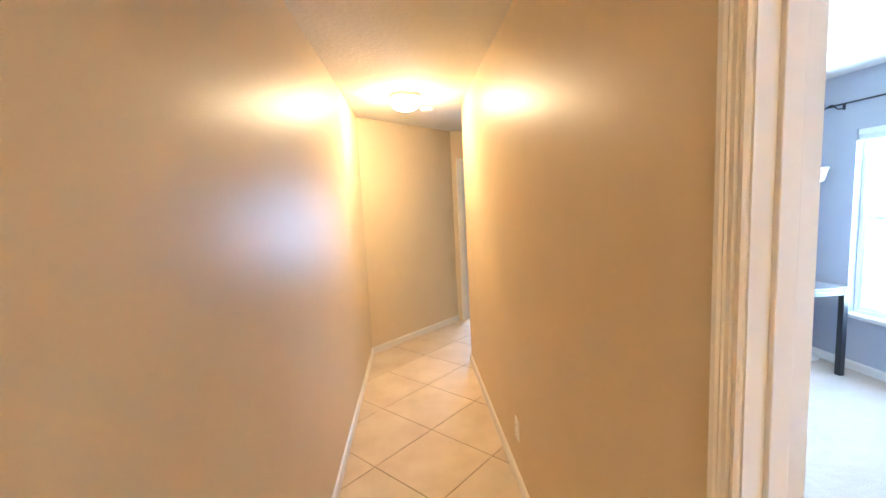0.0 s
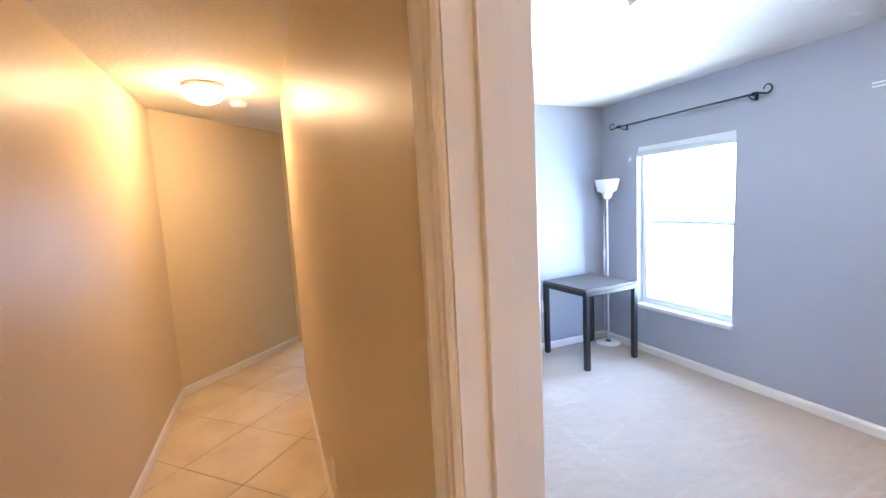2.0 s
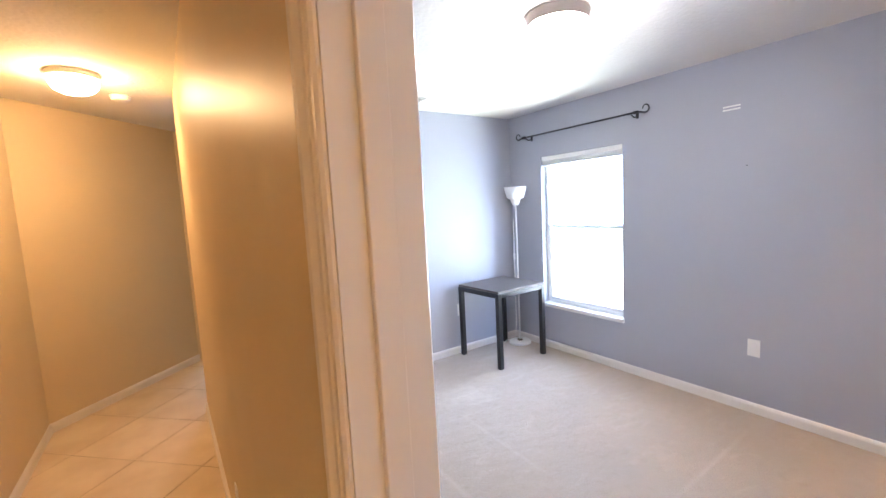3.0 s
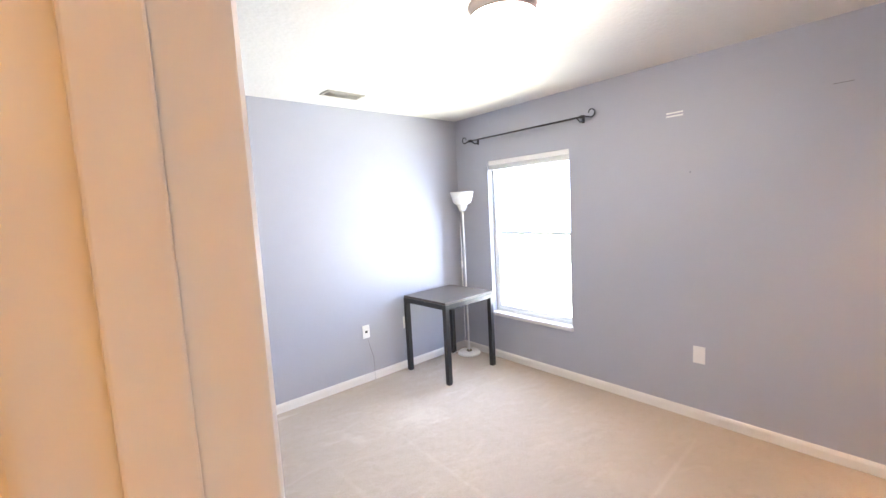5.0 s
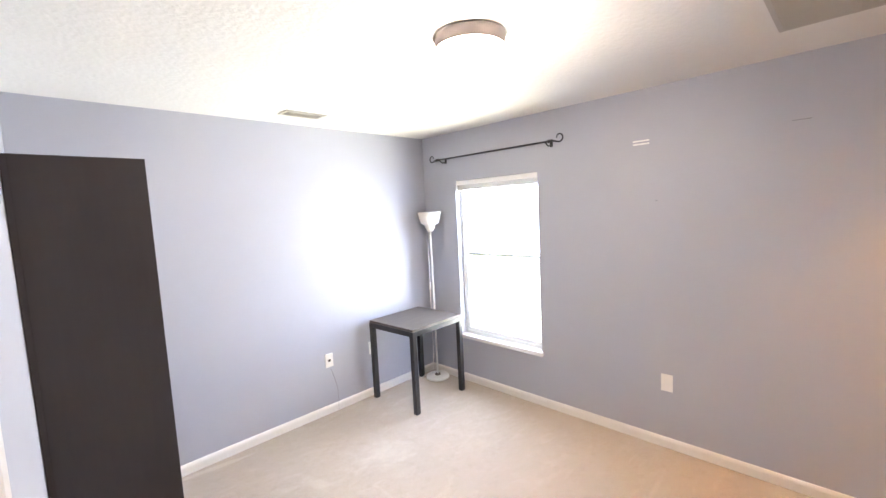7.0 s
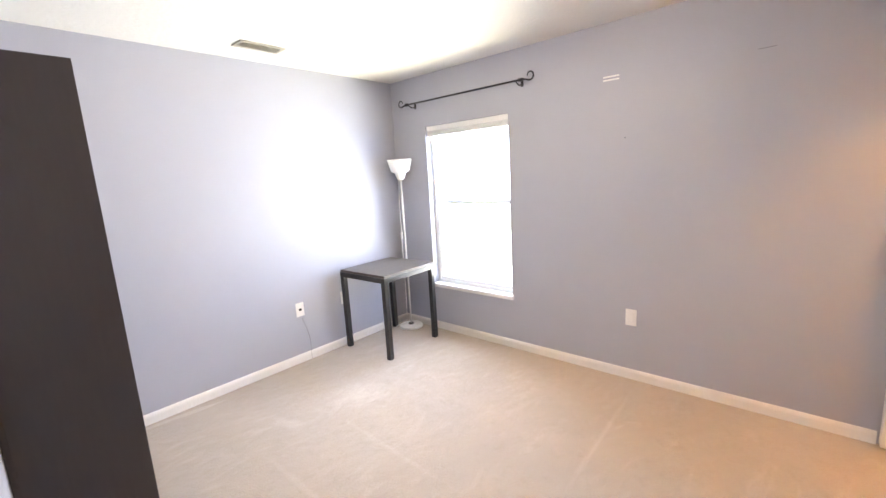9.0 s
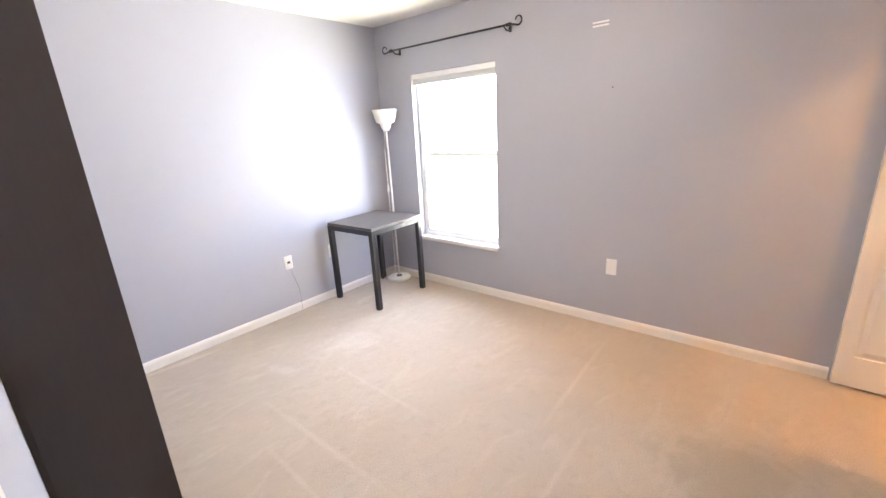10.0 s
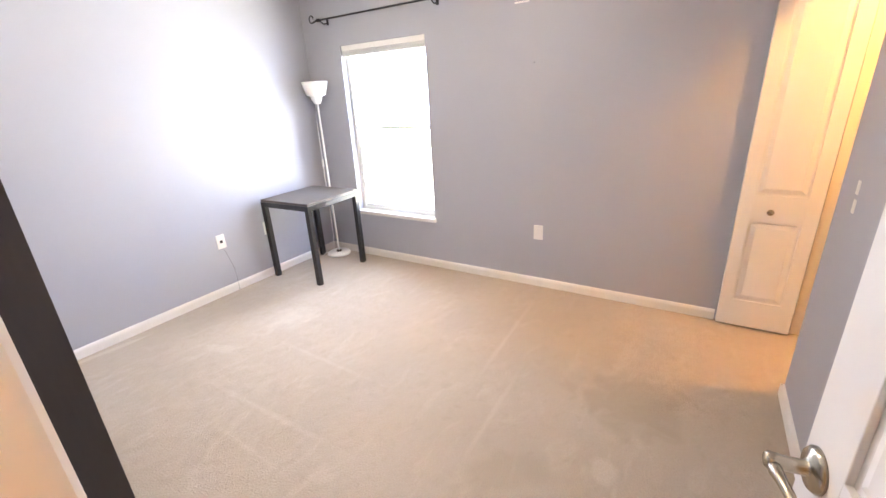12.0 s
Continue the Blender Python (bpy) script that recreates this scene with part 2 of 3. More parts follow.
def sweep(profile, start, end, out, rise, bm=None):
    """A profile of (out, rise) pairs drawn along a straight line."""
    bm = bm or bmesh.new()
    start, end, out, rise = Vector(start), Vector(end), Vector(out), Vector(rise)
    a = [bm.verts.new(start + out * u + rise * v) for u, v in profile]
    c = [bm.verts.new(end + out * u + rise * v) for u, v in profile]
    n = len(profile)
    for i in range(n):
        bm.faces.new((a[i], a[(i + 1) % n], c[(i + 1) % n], c[i]))
    bm.faces.new(a)
    bm.faces.new(list(reversed(c)))
    bmesh.ops.recalc_face_normals(bm, faces=bm.faces)
    return bm


def mesh_of(name, bm, mats):
    me = bpy.data.meshes.new(name)
    bm.to_mesh(me)
    bm.free()
    for m in mats if isinstance(mats, (list, tuple)) else [mats]:
        me.materials.append(m)
    return me


def thing(name, label, category, bm=None, mat=None, group="", kind="", m=None):
    ob = new(name, mesh_of(name, bm, mat) if bm else None)
    if m is not None:
        ob.matrix_world = m
    return tagged(ob, label, category, group, kind)


def part(name, bm, mat, parent, label=""):
    ob = new(name, mesh_of(name, bm, mat))
    ob.parent = parent
    return tagged(ob, label)


def structure(name, label, category, bm, mat):
    return thing(name, label, category, bm, mat, kind="structure")


def two_sided(bm, test):
    """Gives the second material to the faces for which test(normal, centre) holds."""
    bm.normal_update()
    for f in bm.faces:
        f.material_index = 1 if test(f.normal, f.calc_center_median()) else 0
    return bm


# ---- plan, metres ----
HX0, HX1 = -0.305, 0.695          # hall walls
RX0, RX1 = 0.80, 3.80            # room, west and east
RY0, RY1 = 0.485, 4.34           # room, south and north
CEIL = 2.44
DY0, DY1, DH = 0.625, 1.335, 2.04  # doorway
WY0, WY1, WZ0, WZ1 = 2.99, 3.90, 0.468, 1.978  # window
CX0 = 3.08                       # closet opening starts
NY = 4.64                        # hall face of the north wall
HALL_CORNER, HALL_END = 5.03, 6.06

# ---- structure ----
bm = bmesh.new()
add_box(bm, HX1, RX0, -1.5, DY0 - 0.018, 0, CEIL)
add_box(bm, HX1, RX0, DY1 + 0.018, NY, 0, CEIL)
add_box(bm, HX1, RX0, DY0 - 0.018, DY1 + 0.018, DH + 0.018, CEIL)
structure("wall_west", "plaster wall, beige in the hall and blue-grey in the bedroom", "wall", two_sided(bm, lambda n, c: n.x > 0.5), [M_HALL, M_GREY])
structure("wall_north", "blue-grey painted bedroom wall lit by the window", "wall",
          two_sided(box(RX0, RX1 + 0.15, RY1, NY, 0, CEIL), lambda n, c: n.y < -0.5), [M_HALL, M_GREY])
bm = bmesh.new()
add_box(bm, RX1, RX1 + 0.15, -0.35, WY0, 0, CEIL)
add_box(bm, RX1, RX1 + 0.15, WY1, RY1, 0, CEIL)
add_box(bm, RX1, RX1 + 0.15, WY0, WY1, 0, WZ0)
add_box(bm, RX1, RX1 + 0.15, WY0, WY1, WZ1, CEIL)
structure("wall_east", "blue-grey painted wall around the bright window", "wall", two_sided(bm, lambda n, c: n.x > 0.5), [M_GREY, M_STUCCO])
bm = bmesh.new()
add_box(bm, RX0, CX0, RY0 - 0.11, RY0, 0, CEIL)
add_box(bm, CX0, RX1, RY0 - 0.11, RY0, 2.06, CEIL)
structure("wall_south", "blue-grey wall with an open closet bay", "wall", bm, M_GREY)
structure("wall_closet_back", "plain closet back wall", "wall", box(2.1, RX1, -0.35, -0.25, 0, CEIL), M_TRIM)
structure("wall_closet_end", "cream painted closet end wall", "wall", box(RX1 - 0.006, RX1, -0.25, RY0 - 0.11, 0.0, CEIL), M_TRIM)
structure("wall_closet_side", "plain closet side wall", "wall", box(2.0, 2.1, -0.35, RY0 - 0.11, 0, CEIL), M_TRIM)
structure("wall_hall_left", "glossy beige painted hallway wall", "wall", box(HX0 - 0.12, HX0, -1.5, HALL_CORNER, 0, CEIL), M_HALL)
structure("wall_hall_back", "beige wall closing the hallway", "wall", box(HX0 - 0.12, HX1, -1.62, -1.5, 0, CEIL), M_HALL)
# slanted wall at the hall's end
bm = bmesh.new()
low = [bm.verts.new(p) for p in ((HX0, HALL_CORNER, 0), (HX0 + 1.03, HALL_END, 0), (HX0 + 1.03, HALL_END + 0.12, 0), (HX0 - 0.12, HALL_END + 0.12, 0), (HX0 - 0.12, HALL_CORNER, 0))]
bm.faces.new(low)
ext = bmesh.ops.extrude_face_region(bm, geom=list(bm.faces))["geom"]
bmesh.ops.translate(bm, vec=(0, 0, CEIL), verts=[g for g in ext if isinstance(g, bmesh.types.BMVert)])
bmesh.ops.recalc_face_normals(bm, faces=bm.faces)
structure("wall_hall_slanted", "beige wall set at an angle across the hall", "wall", bm, M_HALL)
EX0, EX1 = 0.85, 1.585
bm = bmesh.new()
add_box(bm, 0.725, EX0, HALL_END, HALL_END + 0.12, 0, CEIL)
add_box(bm, EX1, 3.93, HALL_END, HALL_END + 0.12, 0, CEIL)
add_box(bm, EX0, EX1, HALL_END, HALL_END + 0.12, 2.06, CEIL)
structure("wall_hall_end", "beige hallway wall with a doorway", "wall", bm, M_HALL)
structure("wall_hall_right_end", "beige wall closing the side hall", "wall", box(3.93, 4.05, NY, HALL_END + 0.12, 0, CEIL), M_HALL)
bm = bmesh.new()
add_box(bm, 0.62, 0.74, HALL_END + 0.12, 8.0, 0, CEIL)
add_box(bm, 0.74, 1.4, 7.9, 8.0, 0, CEIL)
add_box(bm, 2.3, 3.0, 7.9, 8.0, 0, CEIL)
add_box(bm, 1.4, 2.3, 7.9, 8.0, 0, 0.6)
add_box(bm, 1.4, 2.3, 7.9, 8.0, 1.92, CEIL)
add_box(bm, 3.0, 3.12, HALL_END + 0.12, 8.0, 0, CEIL)
structure("wall_far_room", "pale walls of the room past the hall", "wall", bm, M_TRIM)
structure("ceiling_hall", "white textured hallway ceiling", "ceiling", box(HX0 - 0.12, 4.05, NY, 8.0, CEIL, CEIL + 0.12), M_CEIL)
structure("ceiling_corridor", "white textured hallway ceiling", "ceiling", box(HX0 - 0.12, (HX1 + RX0) / 2, -1.62, NY, CEIL, CEIL + 0.12), M_CEIL)
structure("ceiling_room", "white knockdown-textured bedroom ceiling", "ceiling", box((HX1 + RX0) / 2, RX1 + 0.15, -0.35, NY, CEIL, CEIL + 0.12), M_CEIL)

structure("ground", "green lawn outside the house", "ground", box(-60, 90, -60, 90, -0.45, -0.30), M_GRASS)
structure("slab", "concrete slab under the house", "floor", box(HX0 - 0.12, 4.05, -1.62, 8.0, -0.29, -0.012), M_GROUT)
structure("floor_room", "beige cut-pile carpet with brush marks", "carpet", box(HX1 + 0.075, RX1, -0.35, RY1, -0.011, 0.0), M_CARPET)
structure("floor_far_room", "beige carpet past the hall", "carpet", box(0.74, 3.0, HALL_END + 0.06, 7.9, -0.011, 0.0), M_CARPET)

# baseboards
BASE = [(0, 0), (0.014, 0), (0.014, 0.050), (0.011, 0.060), (0.006, 0.068), (0.0, 0.072)]


def baseboard(name, a, c, out):
    ob = structure(name, "white painted wooden baseboard", "baseboard", sweep(BASE, (*a, 0), (*c, 0), (*out, 0), (0, 0, 1)), M_TRIM)
    return ob


baseboard("baseboard_north", (RX0, RY1), (RX1, RY1), (0, -1))
baseboard("baseboard_east", (RX1, 0.78), (RX1, RY1 - 0.014), (-1, 0))
baseboard("baseboard_south", (RX0 + 0.014, RY0), (CX0, RY0), (0, 1))
baseboard("baseboard_south_return", (CX0, RY0 - 0.11), (CX0, RY0 + 0.014), (1, 0))
baseboard("baseboard_west", (RX0, DY1 + 0.075), (RX0, RY1 - 0.014), (1, 0))
baseboard("baseboard_hall_left", (HX0, -1.5), (HX0, HALL_CORNER), (1, 0))
baseboard("baseboard_hall_right", (HX1, DY1 + 0.08), (HX1, NY + 0.014), (-1, 0))
baseboard("baseboard_hall_turn", (HX1, NY), (3.9, NY), (0, 1))
baseboard("baseboard_hall_near", (HX1, -1.5), (HX1, DY0 - 0.08), (-1, 0))
s = math.sqrt(0.5)
baseboard("baseboard_slanted", (HX0 - 0.006, HALL_CORNER - 0.006), (HX0 + 1.03, HALL_END), (s, -s))

# ---- doorway lining and casings ----
CASING = [(0, 0), (0.006, 0), (0.010, 0.004), (0.010, 0.012), (0.007, 0.015), (0.011, 0.020), (0.011, 0.030), (0.0135, 0.034), (0.012, 0.038),
          (0.016, 0.043), (0.017, 0.052), (0.014, 0.057), (0, 0.058)]


def doorway(name, label, y0, y1, top, x0, x1, stop_x, rot=None):
    """A lined opening in a wall that spans x0..x1, open from y0 to y1, with casings on both faces."""
    ob = thing(name, label, "door frame", kind="structure")
    part("jamb", box(x0 - 0.002, x1 + 0.002, y0 - 0.018, y0, 0, top), M_TRIM, ob)
    part("jamb", box(x0 - 0.002, x1 + 0.002, y1, y1 + 0.018, 0, top), M_TRIM, ob)
    part("head", box(x0 - 0.002, x1 + 0.002, y0 - 0.018, y1 + 0.018, top, top + 0.018), M_TRIM, ob)
    part("stop", box(stop_x, stop_x + 0.034, y0, y0 + 0.011, 0, top - 0.011, 0.002), M_TRIM, ob)
    part("stop", box(stop_x, stop_x + 0.034, y1 - 0.011, y1, 0, top - 0.011, 0.002), M_TRIM, ob)
    part("stop", box(stop_x, stop_x + 0.034, y0, y1, top - 0.011, top, 0.002), M_TRIM, ob)
    for x, out in ((x0, -1), (x1, 1)):
        o = (out, 0, 0)
        part("casing", sweep(CASING, (x, y0 - 0.005, 0), (x, y0 - 0.005, top + 0.063), o, (0, -1, 0)), M_TRIM, ob)
        part("casing", sweep(CASING, (x, y1 + 0.005, 0), (x, y1 + 0.005, top + 0.063), o, (0, 1, 0)), M_TRIM, ob)
        part("casing", sweep(CASING, (x, y0 - 0.005, top + 0.005), (x, y1 + 0.005, top + 0.005), o, (0, 0, 1)), M_TRIM, ob)
    return ob


doorway("door_1", "white moulded casing around the open bedroom doorway", DY0, DY1, DH, HX1, RX0, 0.728)
frame_b = doorway("door_2", "white casing round the doorway at the hall's end", -EX1, -EX0, 2.04, HALL_END, HALL_END + 0.12, HALL_END + 0.05)
frame_b.matrix_world = pose(0, 0, 0, 0, 0, 90) @ Matrix.Identity(4)
# after the quarter turn (x, y) becomes (-y, x)


def panel_slab(w, h, t, columns, rows_z, bm=None, stile=0.11):
    """A moulded panel door from x = 0 to w, y = -t/2 to t/2: slab, stiles and rails proud of it, raised fields."""
    bm = bm or bmesh.new()
    g = 0.010
    add_box(bm, 0.002, w - 0.002, -t / 2 + g, t / 2 - g, 0.002, h - 0.002)
    xs = []
    inner = (w - stile * (columns + 1)) / columns
    for c in range(columns):
        x = stile + c * (inner + stile)
        xs.append((x, x + inner))
    edges = [0.0] + [v for p in xs for v in p] + [w]
    for a, c in zip(edges[::2], edges[1::2]):
        add_box(bm, a, c, -t / 2, t / 2, 0, h, 0.002)
    zs = [0.0] + [v for p in rows_z for v in p] + [h]
    for a, c in xs:
        for z0, z1 in zip(zs[::2], zs[1::2]):
            add_box(bm, a - 0.001, c + 0.001, -t / 2 + 0.0004, t / 2 - 0.0004, z0, z1)
        for z0, z1 in rows_z:
            for sgn in (-1, 1):
                y0, y1 = sgn * (t / 2 - g - 0.0002), sgn * (t / 2 - 0.001)
                o = [bm.verts.new((x, y0, z)) for x, z in ((a + 0.012, z0 + 0.012), (c - 0.012, z0 + 0.012), (c - 0.012, z1 - 0.012), (a + 0.012, z1 - 0.012))]
                i = [bm.verts.new((x, y1, z)) for x, z in ((a + 0.038, z0 + 0.038), (c - 0.038, z0 + 0.038), (c - 0.038, z1 - 0.038), (a + 0.038, z1 - 0.038))]
                fs = [bm.faces.new((o[k], o[(k + 1) % 4], i[(k + 1) % 4], i[k])) for k in range(4)] + [bm.faces.new(i)]
                bmesh.ops.recalc_face_normals(bm, faces=fs)
                bm.normal_update()
                if fs[-1].normal.y * sgn < 0:
                    bmesh.ops.reverse_faces(bm, faces=fs)
    return bm


SIX = [(0.22, 0.80), (0.98, 1.58), (1.69, 1.92)]


def lever_set(door, x, z, t, flip):
    for sgn in (1, -1):
        rose = bmesh.new()
        lathe([(0.0, 0.0), (0.036, 0.0), (0.036, 0.004), (0.031, 0.010), (0.016, 0.012), (0.012, 0.016), (0.012, 0.045), (0.014, 0.05), (0.014, 0.062), (0.011, 0.066), (0.0, 0.066)], bm=rose, steps=32)
        bmesh.ops.transform(rose, matrix=Matrix.Translation((x, sgn * t / 2, z)) @ pose(0, 0, 0, -90 * sgn, 0, 0), verts=rose.verts)
        r = part("rosette", rose, M_NICKEL, door, "brushed nickel rosette")
        y = sgn * (t / 2 + 0.056)
        pts = [(x, y, z), (x - flip * 0.02, y, z - 0.002), (x - flip * 0.045, y, z + 0.004), (x - flip * 0.075, y - sgn * 0.004, z + 0.002), (x - flip * 0.10, y - sgn * 0.006, z - 0.008), (x - flip * 0.112, y - sgn * 0.006, z - 0.014)]
        part("lever", tube(pts, [0.010, 0.010, 0.008, 0.007, 0.006, 0.004], 12), M_NICKEL, r, "brushed nickel lever")


def hinge_on(door, x, y, z):
    bm = tube([(x, y, z - 0.045), (x, y, z + 0.045)], 0.006, 10)
    add_box(bm, x, x + 0.03, y - 0.003, y + 0.0, z - 0.044, z + 0.044)
    part("hinge", bm, M_NICKEL, door, "satin nickel hinge")


# bedroom door, open into the room
T = 0.035
door = thing("bedroom_door", "white six-panel door standing open on the carpet side", "door", m=pose(RX0 + 0.012, DY0 + 0.012, 0, 0, 0, 9.6))
leaf = part("leaf", panel_slab(0.702, 2.02, T, 2, SIX), M_DOOR, door)
leaf.location = (0, T / 2 + 0.002, 0.012)
lever_set(door, 0.655, 0.95, T, 1)
for o in door.children:
    if o.name.startswith("rosette"):
        o.location = (0, T / 2 + 0.002, 0)
for z in (0.2, 1.02, 1.84):
    hinge_on(door, -0.004, 0.0, z)
part("latch_plate", box(0.7015, 0.7035, T / 2 - 0.010, T / 2 + 0.014, 0.92, 0.98), M_NICKEL, door, "latch plate")

# door at the hall's end, swung into the far room
door2 = thing("far_door", "white panel door standing open past the hall", "door", m=pose(EX0 + 0.012, HALL_END + 0.126, 0, 0, 0, 84))
l2 = part("leaf", panel_slab(0.72, 2.02, T, 2, SIX), M_DOOR, door2)
l2.location = (0, -T / 2 - 0.002, 0.012)
for z in (0.24, 1.05, 1.86):
    hinge_on(door2, -0.004, -0.002, z)

# ---- closet bifold, folded back against the window wall ----
bifold = thing("bifold_door", "white two-panel bifold closet door folded open", "closet door")
for i, x in enumerate((3.750, 3.781)):
    bm = panel_slab(0.380, 2.0, 0.028, 1, [(0.18, 0.70), (0.86, 1.88)], stile=0.068)
    bmesh.ops.transform(bm, matrix=pose(x, 0.39, 0.016, 0, 0, 90), verts=bm.verts)
    lf = part("leaf", bm, M_DOOR, bifold)
    if i == 0:
        kb = lathe([(0.0, 0.0), (0.009, 0.0), (0.007, 0.008), (0.008, 0.014), (0.016, 0.020), (0.018, 0.027), (0.014, 0.034), (0.0, 0.036)], steps=24)
        bmesh.ops.transform(kb, matrix=pose(x - 0.014, 0.615, 0.784, 0, -90, 0), verts=kb.verts)
        part("knob", kb, M_NICKEL, lf, "satin nickel knob")
track = structure("trim_closet_track", "white closet head track", "trim", box(CX0, RX1, RY0 - 0.085, RY0 - 0.045, 2.035, 2.06), M_TRIM)

# ---- window ----
win = thing("window_1", "white vinyl single-hung window full of daylight", "window", kind="structure")
fx0, fx1 = RX1 + 0.065, RX1 + 0.125
FW = 0.03
part("window_frame", box(fx0, fx1, WY0, WY0 + FW, WZ0, WZ1, 0.003), M_VINYL, win)
part("window_frame", box(fx0, fx1, WY1 - FW, WY1, WZ0, WZ1, 0.003), M_VINYL, win)
part("window_frame", box(fx0, fx1, WY0 + FW, WY1 - FW, WZ1 - FW, WZ1, 0.003), M_VINYL, win)
part("window_frame", box(fx0, fx1, WY0 + FW, WY1 - FW, WZ0, WZ0 + FW, 0.003), M_VINYL, win)
part("meeting_rail", box(fx0 + 0.004, fx1 - 0.006, WY0 + FW, WY1 - FW, 1.263, 1.281, 0.003), M_VINYL, win)
for y0 in (WY0 + FW, WY1 - FW - 0.022):
    part("sash_stile", box(fx0 + 0.006, fx1 - 0.022, y0, y0 + 0.022, WZ0 + FW, 1.256, 0.002), M_VINYL, win)
part("sash_rail", box(fx0 + 0.006, fx1 - 0.022, WY0 + FW + 0.022, WY1 - FW - 0.022, WZ0 + FW, WZ0 + FW + 0.03, 0.002), M_VINYL, win)
for z0, z1, x in ((WZ0 + FW + 0.04, 1.25, fx0 + 0.02), (1.292, WZ1 - FW, fx1 - 0.022)):
    pane = part("pane", box(x, x + 0.004, WY0 + FW, WY1 - FW, z0, z1), M_GLASS, win)
    pane.visible_shadow = False
part("window_sill", box(RX1 - 0.028, fx0, WY0 - 0.012, WY1 + 0.012, WZ0 - 0.032, WZ0 + 0.004, 0.005), M_SILL, win, "pale marble sill")
blind = thing("blind_headrail", "white blind drawn up under the window head", "window blind")
part("headrail", box(RX1 + 0.006, RX1 + 0.05, WY0 + 0.006, WY1 - 0.006, WZ1 - 0.046, WZ1 - 0.001, 0.003), M_WHITE, blind)
for k in range(9):
    part("slat", box(RX1 + 0.008, RX1 + 0.048, WY0 + 0.01, WY1 - 0.01, WZ1 - 0.0505 - k * 0.0035, WZ1 - 0.0485 - k * 0.0035), M_WHITE, blind)
part("bottom_rail", box(RX1 + 0.010, RX1 + 0.046, WY0 + 0.01, WY1 - 0.01, WZ1 - 0.093, WZ1 - 0.079, 0.002), M_WHITE, blind)

far_win = thing("window_2", "bright white-framed window in the room past the hall", "window", kind="structure")
for b in ((1.4, 1.44, 0.6, 1.92), (2.26, 2.3, 0.6, 1.92), (1.44, 2.26, 0.6, 0.64), (1.44, 2.26, 1.88, 1.92), (1.44, 2.26, 1.24, 1.28)):
    part("window_frame", box(b[0], b[1], 7.93, 7.98, b[2], b[3], 0.002), M_VINYL, far_win)

# ---- curtain rod ----
rod = thing("curtain_rod", "black wrought-iron curtain rod with scrolled ends", "curtain rod")
RXX, RZ, RYA, RYB = 3.72, 2.19, 4.062, 2.805
part("rod", tube([(RXX, RYA + 0.01, RZ), (RXX, RYB - 0.01, RZ)], 0.0075, 12), M_IRON, rod)
for y, sgn in ((RYA, 1), (RYB, -1)):
    pts, rad = [], []
    for k in range(34):
        u = k / 33
        a = radians(-95 + 275 * u)
        r = 0.032 * (1 - 0.42 * u * u)
        pts.append((RXX, y + sgn * (0.06 + r * math.cos(a)), RZ + 0.018 + r * math.sin(a)))
        rad.append(0.0062 * (1 - 0.35 * u))
    pts = [(RXX, y, RZ), (RXX, y + sgn * 0.03, RZ - 0.006)] + pts
    fin = part("finial", tube(pts, [0.0075, 0.007] + rad, 10), M_IRON, rod, "scrolled iron finial")
    cl = bmesh.new()
    for q in range(3):
        lathe([(0, -0.006), (0.010, -0.005), (0.014, 0), (0.010, 0.005), (0, 0.006)], bm=cl, z=q * 0.013, steps=14)
    bmesh.ops.transform(cl, matrix=Matrix.Translation((RXX, y - sgn * 0.004, RZ)) @ pose(0, 0, 0, sgn * 90, 0, 0), verts=cl.verts)
    part("collar", cl, M_IRON, fin)
    by = y - sgn * 0.05
    br = tube([(RX1 - 0.003, by, RZ - 0.02), (RXX + 0.03, by, RZ - 0.03), (RXX, by, RZ - 0.016), (RXX - 0.014, by, RZ - 0.002)], 0.005, 8)
    add_box(br, RX1 - 0.004, RX1, by - 0.012, by + 0.012, RZ - 0.035, RZ + 0.012, 0.001)
    part("bracket", br, M_IRON, rod)

# ---- table ----
SX, SY, TH = 0.630, 0.585, 0.735
table = thing("side_table", "square dark table with a worn grey-brown top", "table", m=pose(2.985, 3.702, 0, 0, 0, 2.0))
part("tabletop", box(0.004, SX - 0.004, 0.004, SY - 0.004, TH - 0.022, TH, 0.003), M_TOP, table, "worn grey-brown wood-effect top")
for b in ((0.04, SX - 0.04, 0.002, 0.026), (0.04, SX - 0.04, SY - 0.026, SY - 0.002), (0.002, 0.026, 0.04, SY - 0.04), (SX - 0.026, SX - 0.002, 0.04, SY - 0.04)):
    part("apron", box(*b, TH - 0.066, TH - 0.022, 0.002), M_LEG, table)
for x in (0, SX - 0.044):
    for y in (0, SY - 0.044):
        part("leg", box(x, x + 0.044, y, y + 0.044, 0, TH - 0.0225, 0.003), M_LEG, table)

